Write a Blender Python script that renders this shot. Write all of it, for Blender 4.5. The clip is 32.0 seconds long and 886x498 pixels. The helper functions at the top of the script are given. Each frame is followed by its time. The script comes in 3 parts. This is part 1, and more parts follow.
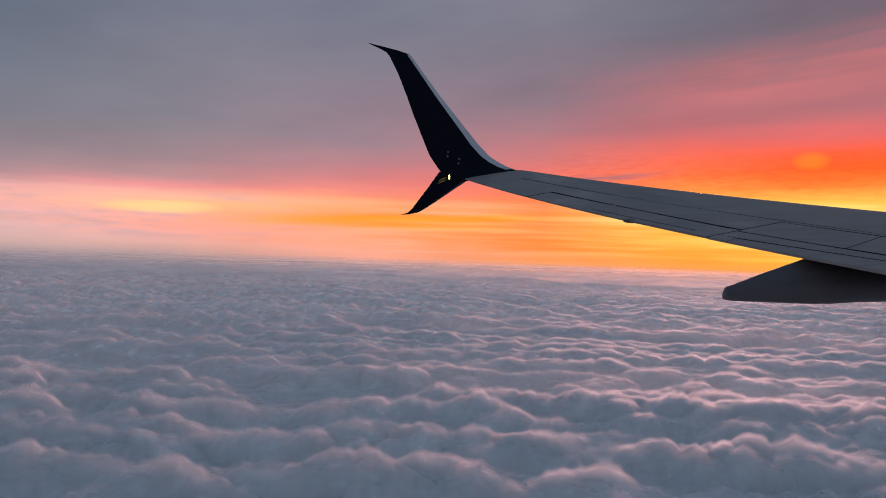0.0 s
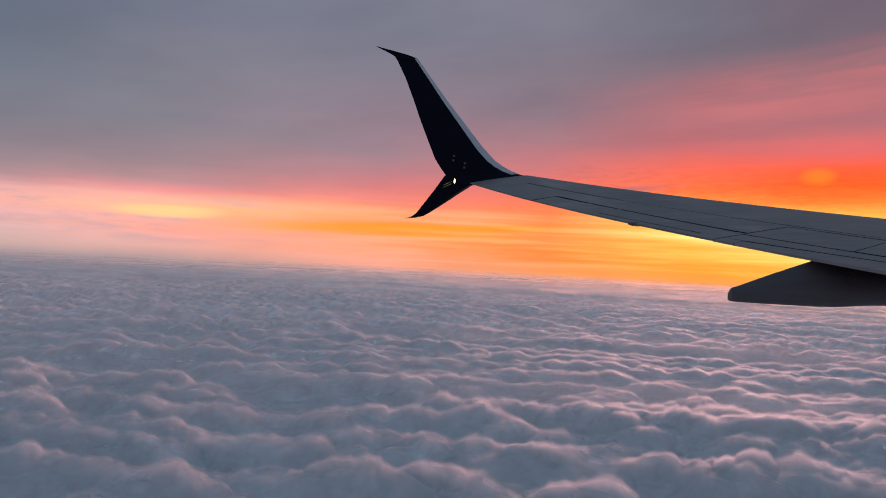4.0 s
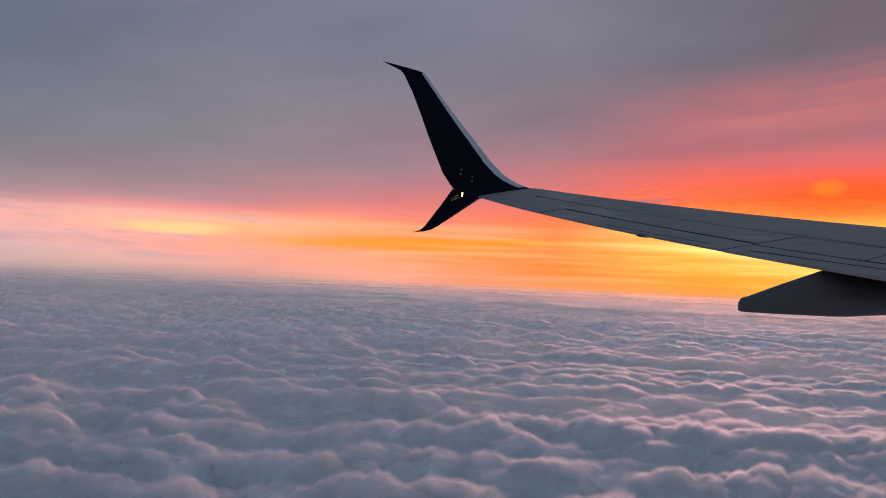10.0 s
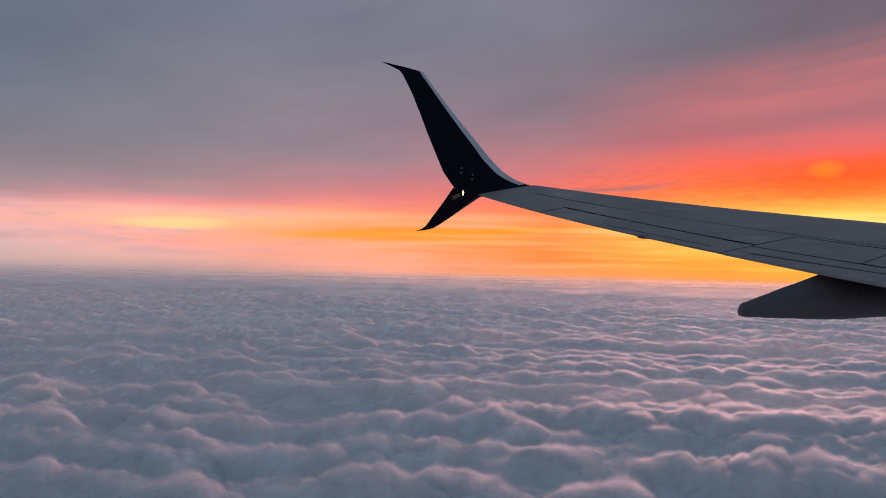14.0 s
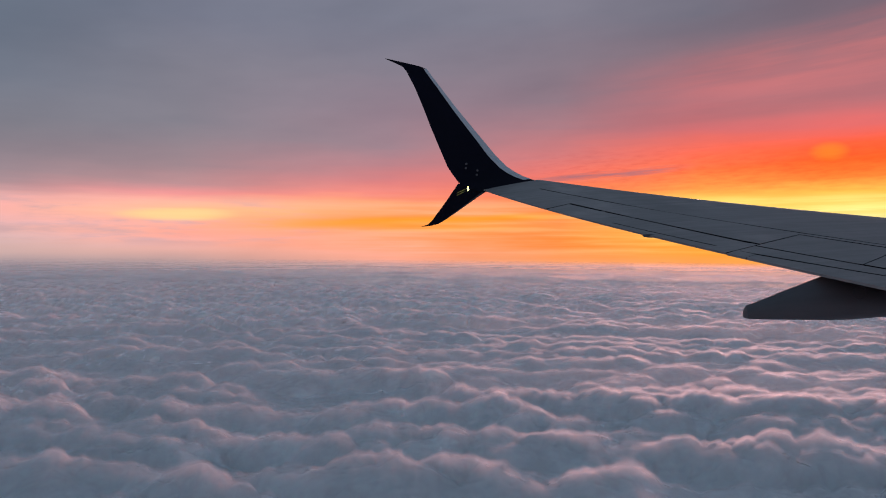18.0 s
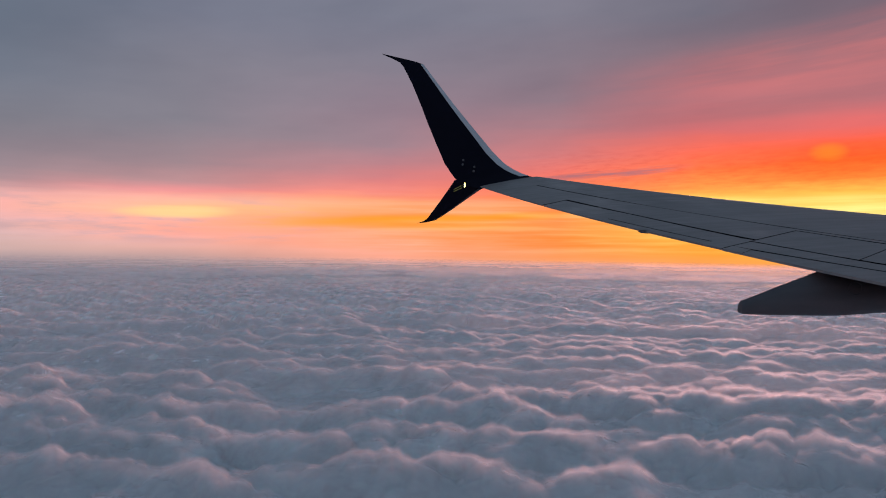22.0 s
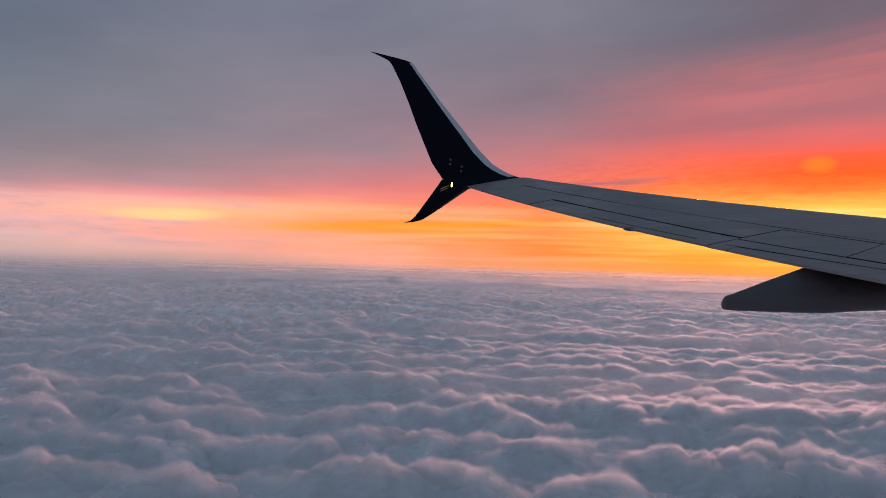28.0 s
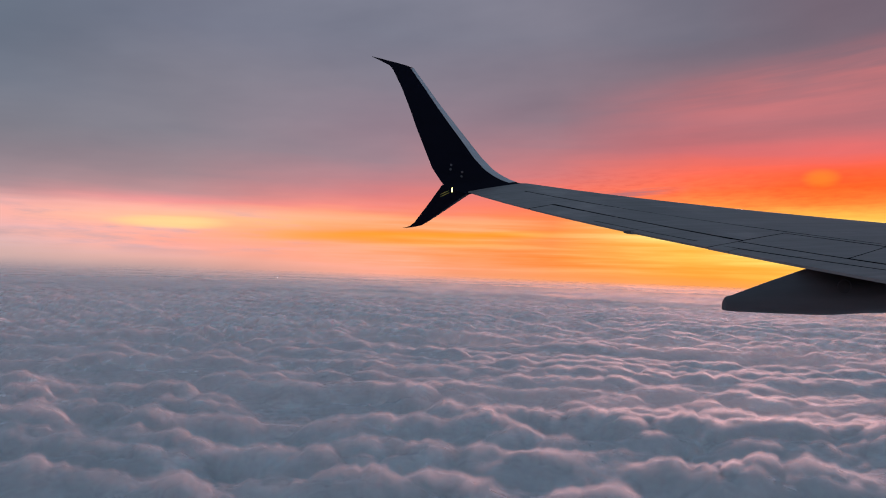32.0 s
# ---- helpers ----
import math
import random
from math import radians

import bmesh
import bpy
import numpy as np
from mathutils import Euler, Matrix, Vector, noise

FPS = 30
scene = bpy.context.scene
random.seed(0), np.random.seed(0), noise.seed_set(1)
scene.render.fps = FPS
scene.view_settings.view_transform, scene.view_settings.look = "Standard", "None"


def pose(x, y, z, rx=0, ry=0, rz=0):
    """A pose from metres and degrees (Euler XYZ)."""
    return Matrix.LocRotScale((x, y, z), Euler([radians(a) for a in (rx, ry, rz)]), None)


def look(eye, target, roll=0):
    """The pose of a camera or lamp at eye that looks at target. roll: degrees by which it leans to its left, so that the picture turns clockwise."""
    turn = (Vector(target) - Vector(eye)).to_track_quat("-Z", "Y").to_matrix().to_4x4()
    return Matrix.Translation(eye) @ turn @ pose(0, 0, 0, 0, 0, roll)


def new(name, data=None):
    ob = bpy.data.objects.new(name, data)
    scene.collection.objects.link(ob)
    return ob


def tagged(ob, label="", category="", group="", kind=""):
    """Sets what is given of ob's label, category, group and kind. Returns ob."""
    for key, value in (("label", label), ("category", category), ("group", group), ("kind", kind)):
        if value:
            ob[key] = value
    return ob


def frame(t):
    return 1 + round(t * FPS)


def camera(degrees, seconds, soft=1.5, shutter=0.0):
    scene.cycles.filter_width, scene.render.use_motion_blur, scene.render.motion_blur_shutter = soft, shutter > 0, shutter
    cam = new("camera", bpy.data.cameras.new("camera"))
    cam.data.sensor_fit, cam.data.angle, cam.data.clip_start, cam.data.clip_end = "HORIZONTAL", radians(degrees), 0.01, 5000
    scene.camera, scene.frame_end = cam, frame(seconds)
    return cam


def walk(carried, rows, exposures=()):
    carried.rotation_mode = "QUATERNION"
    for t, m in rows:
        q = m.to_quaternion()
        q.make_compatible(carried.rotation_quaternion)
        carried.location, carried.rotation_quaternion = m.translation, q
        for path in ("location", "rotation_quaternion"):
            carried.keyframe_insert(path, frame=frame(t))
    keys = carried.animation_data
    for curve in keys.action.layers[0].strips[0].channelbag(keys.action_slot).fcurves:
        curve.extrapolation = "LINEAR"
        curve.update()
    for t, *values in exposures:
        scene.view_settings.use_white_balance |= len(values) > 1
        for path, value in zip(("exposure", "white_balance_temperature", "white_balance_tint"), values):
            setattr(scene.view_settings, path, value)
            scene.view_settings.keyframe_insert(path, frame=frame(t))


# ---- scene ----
# A window seat over a wing at sunset. X runs forward along the aircraft, Y outboard, Z up.
EYE = 45.0           # height of the seat's eye above the mean cloud top
DIP = 0.18           # degrees by which the hazy cloud horizon lies lower than the sheet's rim
BANK, NOSE = -0.15, 0.83   # attitude of the aircraft, degrees
cam = camera(62.1, 32.0, soft=1.0)
PATH = [
    (0, -0.106, -0.039, -0.050, 0.10, -1.93, -1.71),
    (0.5, -0.099, -0.024, -0.071, 0.18, -2.04, -1.68),
    (1, -0.092, -0.013, -0.086, 0.28, -2.18, -1.63),
    (1.5, -0.087, -0.003, -0.098, 0.41, -2.34, -1.55),
    (2, -0.084, 0.001, -0.108, 0.53, -2.50, -1.46),
    (2.5, -0.082, 0.001, -0.122, 0.62, -2.64, -1.37),
    (3, -0.080, 0.007, -0.137, 0.69, -2.76, -1.33),
    (3.5, -0.078, 0.018, -0.147, 0.75, -2.88, -1.35),
    (5.5, -0.091, 0.006, -0.161, 1.09, -3.09, -1.19),
    (6, -0.087, 0.015, -0.159, 1.22, -3.07, -1.06),
    (6.5, -0.091, 0.005, -0.164, 1.37, -3.02, -0.97),
    (7, -0.088, 0.003, -0.176, 1.49, -2.94, -0.89),
    (7.5, -0.074, 0.019, -0.191, 1.56, -2.83, -0.83),
    (8, -0.060, 0.037, -0.204, 1.64, -2.72, -0.78),
    (8.5, -0.061, 0.038, -0.207, 1.74, -2.65, -0.75),
    (9, -0.069, 0.032, -0.196, 1.86, -2.62, -0.73),
    (9.5, -0.073, 0.030, -0.182, 1.93, -2.57, -0.69),
    (10, -0.074, 0.023, -0.172, 1.91, -2.54, -0.66),
    (10.5, -0.077, 0.014, -0.168, 1.84, -2.56, -0.67),
    (11, -0.077, 0.013, -0.165, 1.77, -2.54, -0.70),
    (11.5, -0.076, 0.011, -0.160, 1.69, -2.44, -0.73),
    (12, -0.078, 0.000, -0.147, 1.61, -2.29, -0.77),
    (12.5, -0.086, -0.018, -0.120, 1.52, -2.07, -0.79),
    (13, -0.099, -0.043, -0.083, 1.42, -1.79, -0.77),
    (13.5, -0.117, -0.079, -0.039, 1.27, -1.53, -0.73),
    (14, -0.137, -0.123, 0.000, 1.09, -1.32, -0.67),
    (14.5, -0.143, -0.147, 0.030, 0.90, -1.14, -0.59),
    (16.5, -0.210, -0.256, 0.147, 0.28, -0.57, -0.47),
    (17, -0.216, -0.270, 0.159, 0.22, -0.55, -0.45),
    (17.5, -0.212, -0.268, 0.162, 0.17, -0.51, -0.44),
    (18, -0.204, -0.257, 0.156, 0.12, -0.49, -0.44),
    (18.5, -0.201, -0.252, 0.151, 0.07, -0.52, -0.44),
    (19, -0.197, -0.251, 0.151, 0.03, -0.58, -0.43),
    (19.5, -0.191, -0.248, 0.155, -0.01, -0.64, -0.42),
    (20, -0.186, -0.244, 0.156, -0.06, -0.70, -0.46),
    (20.5, -0.177, -0.233, 0.147, -0.12, -0.78, -0.51),
    (21, -0.164, -0.214, 0.132, -0.14, -0.83, -0.54),
    (21.5, -0.154, -0.200, 0.122, -0.10, -0.82, -0.54),
    (22, -0.147, -0.196, 0.113, 0.02, -0.77, -0.51),
    (22.5, -0.138, -0.186, 0.098, 0.23, -0.72, -0.51),
    (23, -0.127, -0.174, 0.083, 0.46, -0.67, -0.58),
    (23.5, -0.117, -0.161, 0.072, 0.63, -0.61, -0.68),
    (24, -0.106, -0.140, 0.056, 0.71, -0.59, -0.80),
    (24.5, -0.089, -0.110, 0.036, 0.69, -0.66, -0.92),
    (25, -0.072, -0.084, 0.023, 0.65, -0.80, -1.00),
    (25.5, -0.065, -0.078, 0.020, 0.62, -0.96, -1.06),
    (27.5, -0.037, -0.030, -0.003, 0.46, -1.54, -1.21),
    (28, -0.031, -0.024, -0.011, 0.55, -1.62, -1.18),
    (28.5, -0.022, -0.009, -0.027, 0.62, -1.71, -1.14),
    (29, -0.015, 0.008, -0.050, 0.69, -1.83, -1.12),
    (29.5, -0.008, 0.027, -0.071, 0.80, -1.95, -1.10),
    (30, -0.001, 0.042, -0.086, 0.94, -2.01, -1.06),
    (30.5, 0.008, 0.053, -0.100, 1.04, -2.05, -1.02),
    (31, 0.017, 0.065, -0.109, 1.14, -2.09, -1.02),
    (31.5, 0.018, 0.064, -0.109, 1.24, -2.11, -1.05),
    (32, 0.014, 0.053, -0.103, 1.34, -2.09, -1.05),
]
walk(cam, [(t, pose(x, y, EYE + z, 90 + pitch + DIP, roll, yaw)) for t, x, y, z, pitch, roll, yaw in PATH])

# ---- sky and sun ----
scene.cycles.transparent_max_bounces = 32
SUN_AZ, SUN_EL = 28.1, 7.2


def lin(r, g, b):
    """Linear colour from 8-bit display values."""
    return tuple(((c / 255 + 0.055) / 1.055) ** 2.4 if c > 10 else c / 255 / 12.92 for c in (r, g, b)) + (1.0,)


class Tree:
    """Short hand for wiring nodes."""

    def __init__(self, tree):
        self.t = tree
        tree.nodes.clear()

    def put(self, kind, **sets):
        n = self.t.nodes.new(kind)
        for k, v in sets.items():
            setattr(n, k, v)
        return n

    def plug(self, socket, value):
        if isinstance(value, bpy.types.NodeSocket):
            self.t.links.new(value, socket)
        elif value is not None:
            socket.default_value = value

    def m(self, op, a, b=None, c=None, clamp=False):
        n = self.put("ShaderNodeMath", operation=op, use_clamp=clamp)
        for s, v in zip(n.inputs, (a, b, c)):
            self.plug(s, v)
        return n.outputs[0]

    def vec(self, x, y, z):
        n = self.put("ShaderNodeCombineXYZ")
        for s, v in zip(n.inputs, (x, y, z)):
            self.plug(s, v)
        return n.outputs[0]

    def noise(self, vector, scale=1.0, detail=3.0, rough=0.5, color=False):
        n = self.put("ShaderNodeTexNoise")
        self.plug(n.inputs["Vector"], vector)
        n.inputs["Scale"].default_value, n.inputs["Detail"].default_value, n.inputs["Roughness"].default_value = scale, detail, rough
        return n.outputs["Color" if color else "Fac"]

    def span(self, v, a, b, lo=0.0, hi=1.0, smooth=True):
        n = self.put("ShaderNodeMapRange", interpolation_type="SMOOTHSTEP" if smooth else "LINEAR")
        for s, x in zip(n.inputs, (v, a, b, lo, hi)):
            self.plug(s, x)
        return n.outputs[0]

    def mix(self, f, a, b, how="MIX"):
        n = self.put("ShaderNodeMix", data_type="RGBA", blend_type=how)
        self.plug(n.inputs[0], f)
        self.plug(n.inputs[6], a)
        self.plug(n.inputs[7], b)
        return n.outputs[2]

    def ramp(self, f, stops, how="LINEAR"):
        n = self.put("ShaderNodeValToRGB")
        r = n.color_ramp
        r.interpolation = how
        while len(r.elements) < len(stops):
            r.elements.new(1.0)
        for e, (p, c) in zip(r.elements, stops):
            e.position, e.color = p, c
        self.plug(n.inputs[0], f)
        return n.outputs[0]


# Colour of the evening sky upwards from the cloud horizon, at six bearings (degrees, 8-bit colours).
# the stops below the horizon are haze colour, seen through the faded clouds
SKY = [
    (-31.1, [(-1.6, 117, 116, 129), (-0.70, 158, 143, 149), (-0.02, 196, 166, 163), (0.92, 208, 173, 170), (2.43, 234, 175, 171), (3.36, 244, 174, 168), (4.00, 232, 170, 167), (4.56, 172, 141, 146), (5.42, 150, 133, 141), (8.38, 131, 129, 139), (12.02, 110, 117, 132), (15.55, 103, 113, 129)]),
    (-19.2, [(-1.6, 126, 121, 132), (-0.70, 176, 151, 151), (0.26, 224, 170, 160), (1.29, 245, 166, 152), (2.33, 250, 168, 146), (3.16, 254, 188, 142), (3.78, 252, 182, 156), (4.40, 238, 148, 146), (5.22, 188, 142, 145), (6.45, 158, 134, 141), (9.29, 131, 127, 138), (13.27, 120, 119, 132), (17.11, 112, 116, 133)]),
    (-3.7, [(-1.6, 160, 141, 146), (-0.70, 204, 156, 148), (-0.40, 238, 162, 140), (0.53, 252, 160, 126), (1.63, 253, 160, 114), (2.15, 255, 158, 68), (2.72, 253, 158, 86), (3.38, 253, 172, 122), (4.03, 253, 165, 118), (4.60, 241, 136, 122), (5.55, 216, 125, 125), (6.85, 184, 126, 133), (8.57, 153, 126, 137), (10.69, 143, 123, 136), (14.03, 127, 121, 135), (18.05, 119, 121, 137)]),
    (9.4, [(-1.6, 202, 150, 147), (-0.70, 224, 158, 138), (-0.40, 248, 158, 104), (-0.14, 252, 156, 96), (1.17, 255, 148, 76), (3.76, 253, 144, 84), (5.05, 251, 124, 84), (6.34, 239, 117, 105), (7.62, 207, 119, 120), (9.73, 167, 120, 129), (11.81, 143, 120, 132), (14.68, 129, 117, 130), (17.85, 120, 118, 133)]),
    (19.7, [(-1.6, 210, 154, 147), (-0.70, 232, 160, 138), (-0.40, 250, 156, 80), (0.25, 255, 160, 62), (1.91, 255, 180, 72), (3.15, 255, 222, 115), (4.38, 255, 200, 92), (5.20, 255, 150, 70), (6.23, 255, 110, 60), (7.65, 250, 104, 80), (9.26, 203, 104, 108), (11.2, 165, 105, 115), (14.78, 128, 106, 118), (17.06, 108, 106, 121)]),
    (28.0, [(-1.6, 216, 158, 147), (-0.70, 238, 164, 138), (-0.40, 253, 165, 76), (0.19, 255, 172, 54), (1.75, 255, 216, 104), (2.72, 255, 238, 158), (3.68, 255, 230, 124), (4.65, 255, 190, 78), (5.42, 255, 122, 45), (6.57, 255, 88, 28), (7.52, 255, 88, 52), (9.04, 216, 98, 99), (11.2, 170, 101, 110), (14.23, 138, 100, 111), (16.03, 110, 97, 111)]),
]
# unseen sky beyond the view, its tones set to light the clouds' near faces
AWAY = [(-0.7, 136, 129, 141), (4, 142, 134, 146), (8, 132, 134, 149), (20, 115, 131, 150)]
EL_LO, EL_HI = -2.0, 30.0

world = bpy.data.worlds.new("evening_sky")
scene.world = world
world.use_nodes = True
w = Tree(world.node_tree)
way = w.put("ShaderNodeTexCoord").outputs["Generated"]
xyz = w.put("ShaderNodeSeparateXYZ")
w.plug(xyz.inputs[0], way)
el = w.m("MULTIPLY_ADD", w.m("ARCSINE", xyz.outputs[2]), 57.2958, DIP)
az = w.m("MULTIPLY", w.m("ARCTAN2", xyz.outputs[0], xyz.outputs[1]), 57.2958)
# layered streaks: the elevation wanders a little along each bank of cloud
wander = w.m("SUBTRACT", w.noise(w.vec(w.m("MULTIPLY", az, 0.035), w.m("MULTIPLY", el, 0.22), 0.0), 1.0, 4.0, 0.55), 0.5)
fine = w.m("SUBTRACT", w.noise(w.vec(w.m("MULTIPLY", az, 0.06), w.m("MULTIPLY", el, 1.5), 3.0), 1.0, 5.0, 0.6), 0.5)
low = w.span(el, 0.0, 6.0, 0.12, 1.0)
bent = w.m("ADD", el, w.m("MULTIPLY", w.m("ADD", w.m("MULTIPLY", wander, 2.4), w.m("MULTIPLY", fine, 0.7)), low))
height = w.span(bent, EL_LO, EL_HI, 0.0, 1.0, False)
rise = lambda stops: [((e - EL_LO) / (EL_HI - EL_LO), lin(r, g, b)) for e, r, g, b in stops]
tone = w.ramp(height, rise(SKY[0][1]))
for (a0, _), (a1, stops) in zip(SKY, SKY[1:]):
    tone = w.mix(w.span(az, a0, a1, 0.0, 1.0, False), tone, w.ramp(height, rise(stops)))
tone = w.mix(w.span(az, 34.0, 75.0), tone, w.ramp(height, rise(AWAY)))
tone = w.mix(w.span(az, -34.0, -75.0), tone, w.ramp(height, rise(AWAY)))
# overhead, out of view, the sky's tone is set to light the cloud tops
tone = w.mix(w.span(el, 18.0, 42.0), tone, lin(112, 131, 151))
# slanting pink banks under the deck, drawn out from a far point on the horizon
fan = w.m("DIVIDE", w.m("SUBTRACT", el, 6.0), w.m("ADD", az, 50.0))
fray = w.noise(w.vec(w.m("MULTIPLY", az, 0.05), w.m("MULTIPLY", fan, 42.0), 5.0), 1.0, 4.0, 0.6)
near_sun = w.m("MULTIPLY", w.span(az, 7.0, 28.0), w.span(az, 70.0, 45.0))
bank = w.m("MULTIPLY", w.m("MULTIPLY", w.span(fan, 0.058, 0.096), w.span(fan, 0.142, 0.100)), near_sun)
tone = w.mix(w.m("MULTIPLY", bank, w.span(fray, 0.3, 0.65, 0.15, 0.65)), tone, lin(206, 112, 114))
shade = w.m("MULTIPLY", w.m("MULTIPLY", w.span(fan, 0.048, 0.060), w.span(fan, 0.082, 0.068)), near_sun)
tone = w.mix(w.m("MULTIPLY", shade, w.span(fray, 0.35, 0.7, 0.5, 0.1)), tone, lin(150, 98, 108))
# a thin violet wisp, and ripples of high cloud round it
slope = w.m("SUBTRACT", el, w.m("MULTIPLY", w.m("SUBTRACT", az, 9.0), 0.06))
wisp = w.noise(w.vec(w.m("MULTIPLY", az, 0.16), w.m("MULTIPLY", slope, 2.2), 15.0), 1.0, 5.0, 0.65)
ripple = w.noise(w.vec(w.m("MULTIPLY", az, 0.8), w.m("MULTIPLY", slope, 4.5), 21.0), 1.0, 3.0, 0.6)
veil_ = w.m("MULTIPLY", w.m("MULTIPLY", w.span(el, 4.2, 5.4), w.span(el, 9.0, 6.5)), w.span(az, 2.0, 14.0))
tone = w.mix(veil_, tone, w.mix(1.0, tone, w.ramp(ripple, [(0.3, (0.90, 0.84, 0.86, 1)), (0.5, (1.0, 1.0, 1.0, 1)), (0.7, (1.03, 1.12, 1.10, 1))]), "MULTIPLY"))
# grey scraps of cloud low over the horizon, away from the sun
scrap = w.noise(w.vec(w.m("MULTIPLY", az, 0.11), w.m("MULTIPLY", el, 0.75), 27.0), 1.0, 5.0, 0.6)
shore = w.m("MULTIPLY", w.m("MULTIPLY", w.span(el, 0.2, 1.2), w.span(el, 4.6, 3.2)), w.span(az, 0.0, -22.0))
tone = w.mix(w.m("MULTIPLY", shore, w.span(scrap, 0.47, 0.66, 0.0, 0.75)), tone, lin(196, 162, 166))
lens = w.m("ADD", w.m("SUBTRACT", el, w.m("MULTIPLY_ADD", w.m("SUBTRACT", az, 12.5), 0.075, 6.2)), w.m("MULTIPLY", w.m("SUBTRACT", wisp, 0.5), 1.1))
where = w.m("MULTIPLY", w.span(w.m("ABSOLUTE", lens), 0.34, 0.04), w.m("MULTIPLY", w.span(az, 5.5, 10.0), w.span(az, 20.0, 15.0)))
tone = w.mix(w.m("MULTIPLY", where, w.span(ripple, 0.3, 0.6, 0.55, 0.9)), tone, lin(172, 108, 116))
# a yellow break in the low cloud, and an orange streak that grows towards the sun
spot = w.m("ADD", w.m("POWER", w.m("DIVIDE", w.m("ADD", az, 19.5), 5.0), 2.0), w.m("POWER", w.m("DIVIDE", w.m("SUBTRACT", bent, 2.9), 0.55), 2.0))
tone = w.mix(w.span(spot, 1.0, 0.0, 0.0, 0.75), tone, lin(255, 208, 138))
line = w.m("SUBTRACT", bent, w.m("MULTIPLY_ADD", w.m("ADD", az, 13.5), 0.04, 2.2))
along = w.m("MULTIPLY", w.span(az, -17.0, -4.0), w.span(az, 14.0, 4.0))
tone = w.mix(w.m("MULTIPLY", along, w.span(w.m("ABSOLUTE", line), 0.5, 0.05, 0.0, 0.8)), tone, lin(255, 160, 48))
# the veiled sun
off = w.m("ADD", w.m("POWER", w.m("DIVIDE", w.m("SUBTRACT", az, SUN_AZ), 1.3), 2.0), w.m("POWER", w.m("DIVIDE", w.m("SUBTRACT", el, SUN_EL + DIP), 0.7), 2.0))
tone = w.mix(w.span(off, 1.3, -0.3, 0.0, 0.5), tone, lin(255, 150, 24))
# mottling of the high cloud deck, and thin bright streaks low down
mott = w.noise(w.vec(w.m("MULTIPLY", az, 0.05), w.m("MULTIPLY", w.m("SUBTRACT", el, w.m("MULTIPLY", az, 0.09)), 0.16), 7.0), 1.0, 4.0, 0.55)
tone = w.mix(1.0, tone, w.ramp(mott, [(0.25, (0.94, 0.94, 0.96, 1)), (0.75, (1.24, 1.22, 1.20, 1))]), "MULTIPLY")
streak = w.noise(w.vec(w.m("MULTIPLY", az, 0.075), w.m("MULTIPLY", w.m("SUBTRACT", el, w.m("MULTIPLY", az, 0.008)), 1.9), 11.0), 1.0, 4.0, 0.58)
lowband = w.m("MULTIPLY", w.span(el, 6.0, 2.5), w.span(el, -0.6, 0.8))
tone = w.mix(w.m("MULTIPLY", lowband, w.span(az, -14.0, 8.0, 0.12, 1.0)), tone, w.mix(1.0, tone, w.ramp(streak, [(0.36, (0.99, 0.82, 0.60, 1)), (0.5, (1.0, 1.0, 1.0, 1)), (0.63, (1.04, 1.26, 1.55, 1))]), "MULTIPLY"))
# only a trace of clear sky; the ramps above give nearly all the light
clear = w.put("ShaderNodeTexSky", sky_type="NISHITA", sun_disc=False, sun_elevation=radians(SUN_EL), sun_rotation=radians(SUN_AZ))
base = w.put("ShaderNodeBackground")
w.plug(base.inputs[0], tone)
base.inputs[1].default_value = 1.0
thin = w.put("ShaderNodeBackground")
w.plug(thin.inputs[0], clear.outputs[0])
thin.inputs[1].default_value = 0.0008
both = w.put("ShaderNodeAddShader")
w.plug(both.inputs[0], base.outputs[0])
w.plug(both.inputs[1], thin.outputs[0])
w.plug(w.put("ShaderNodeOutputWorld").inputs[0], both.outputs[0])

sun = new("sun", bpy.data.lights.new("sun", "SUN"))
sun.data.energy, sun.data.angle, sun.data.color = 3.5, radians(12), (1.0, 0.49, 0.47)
# the lamp is set lower and left of the veiled disc, to rim the crests
lamp_way = Vector((math.sin(radians(SUN_AZ - 5)), math.cos(radians(SUN_AZ - 5)), math.tan(radians(4.4))))
sun.matrix_world = look(lamp_way * 100 + Vector((0, 0, EYE)), (0, 0, EYE))


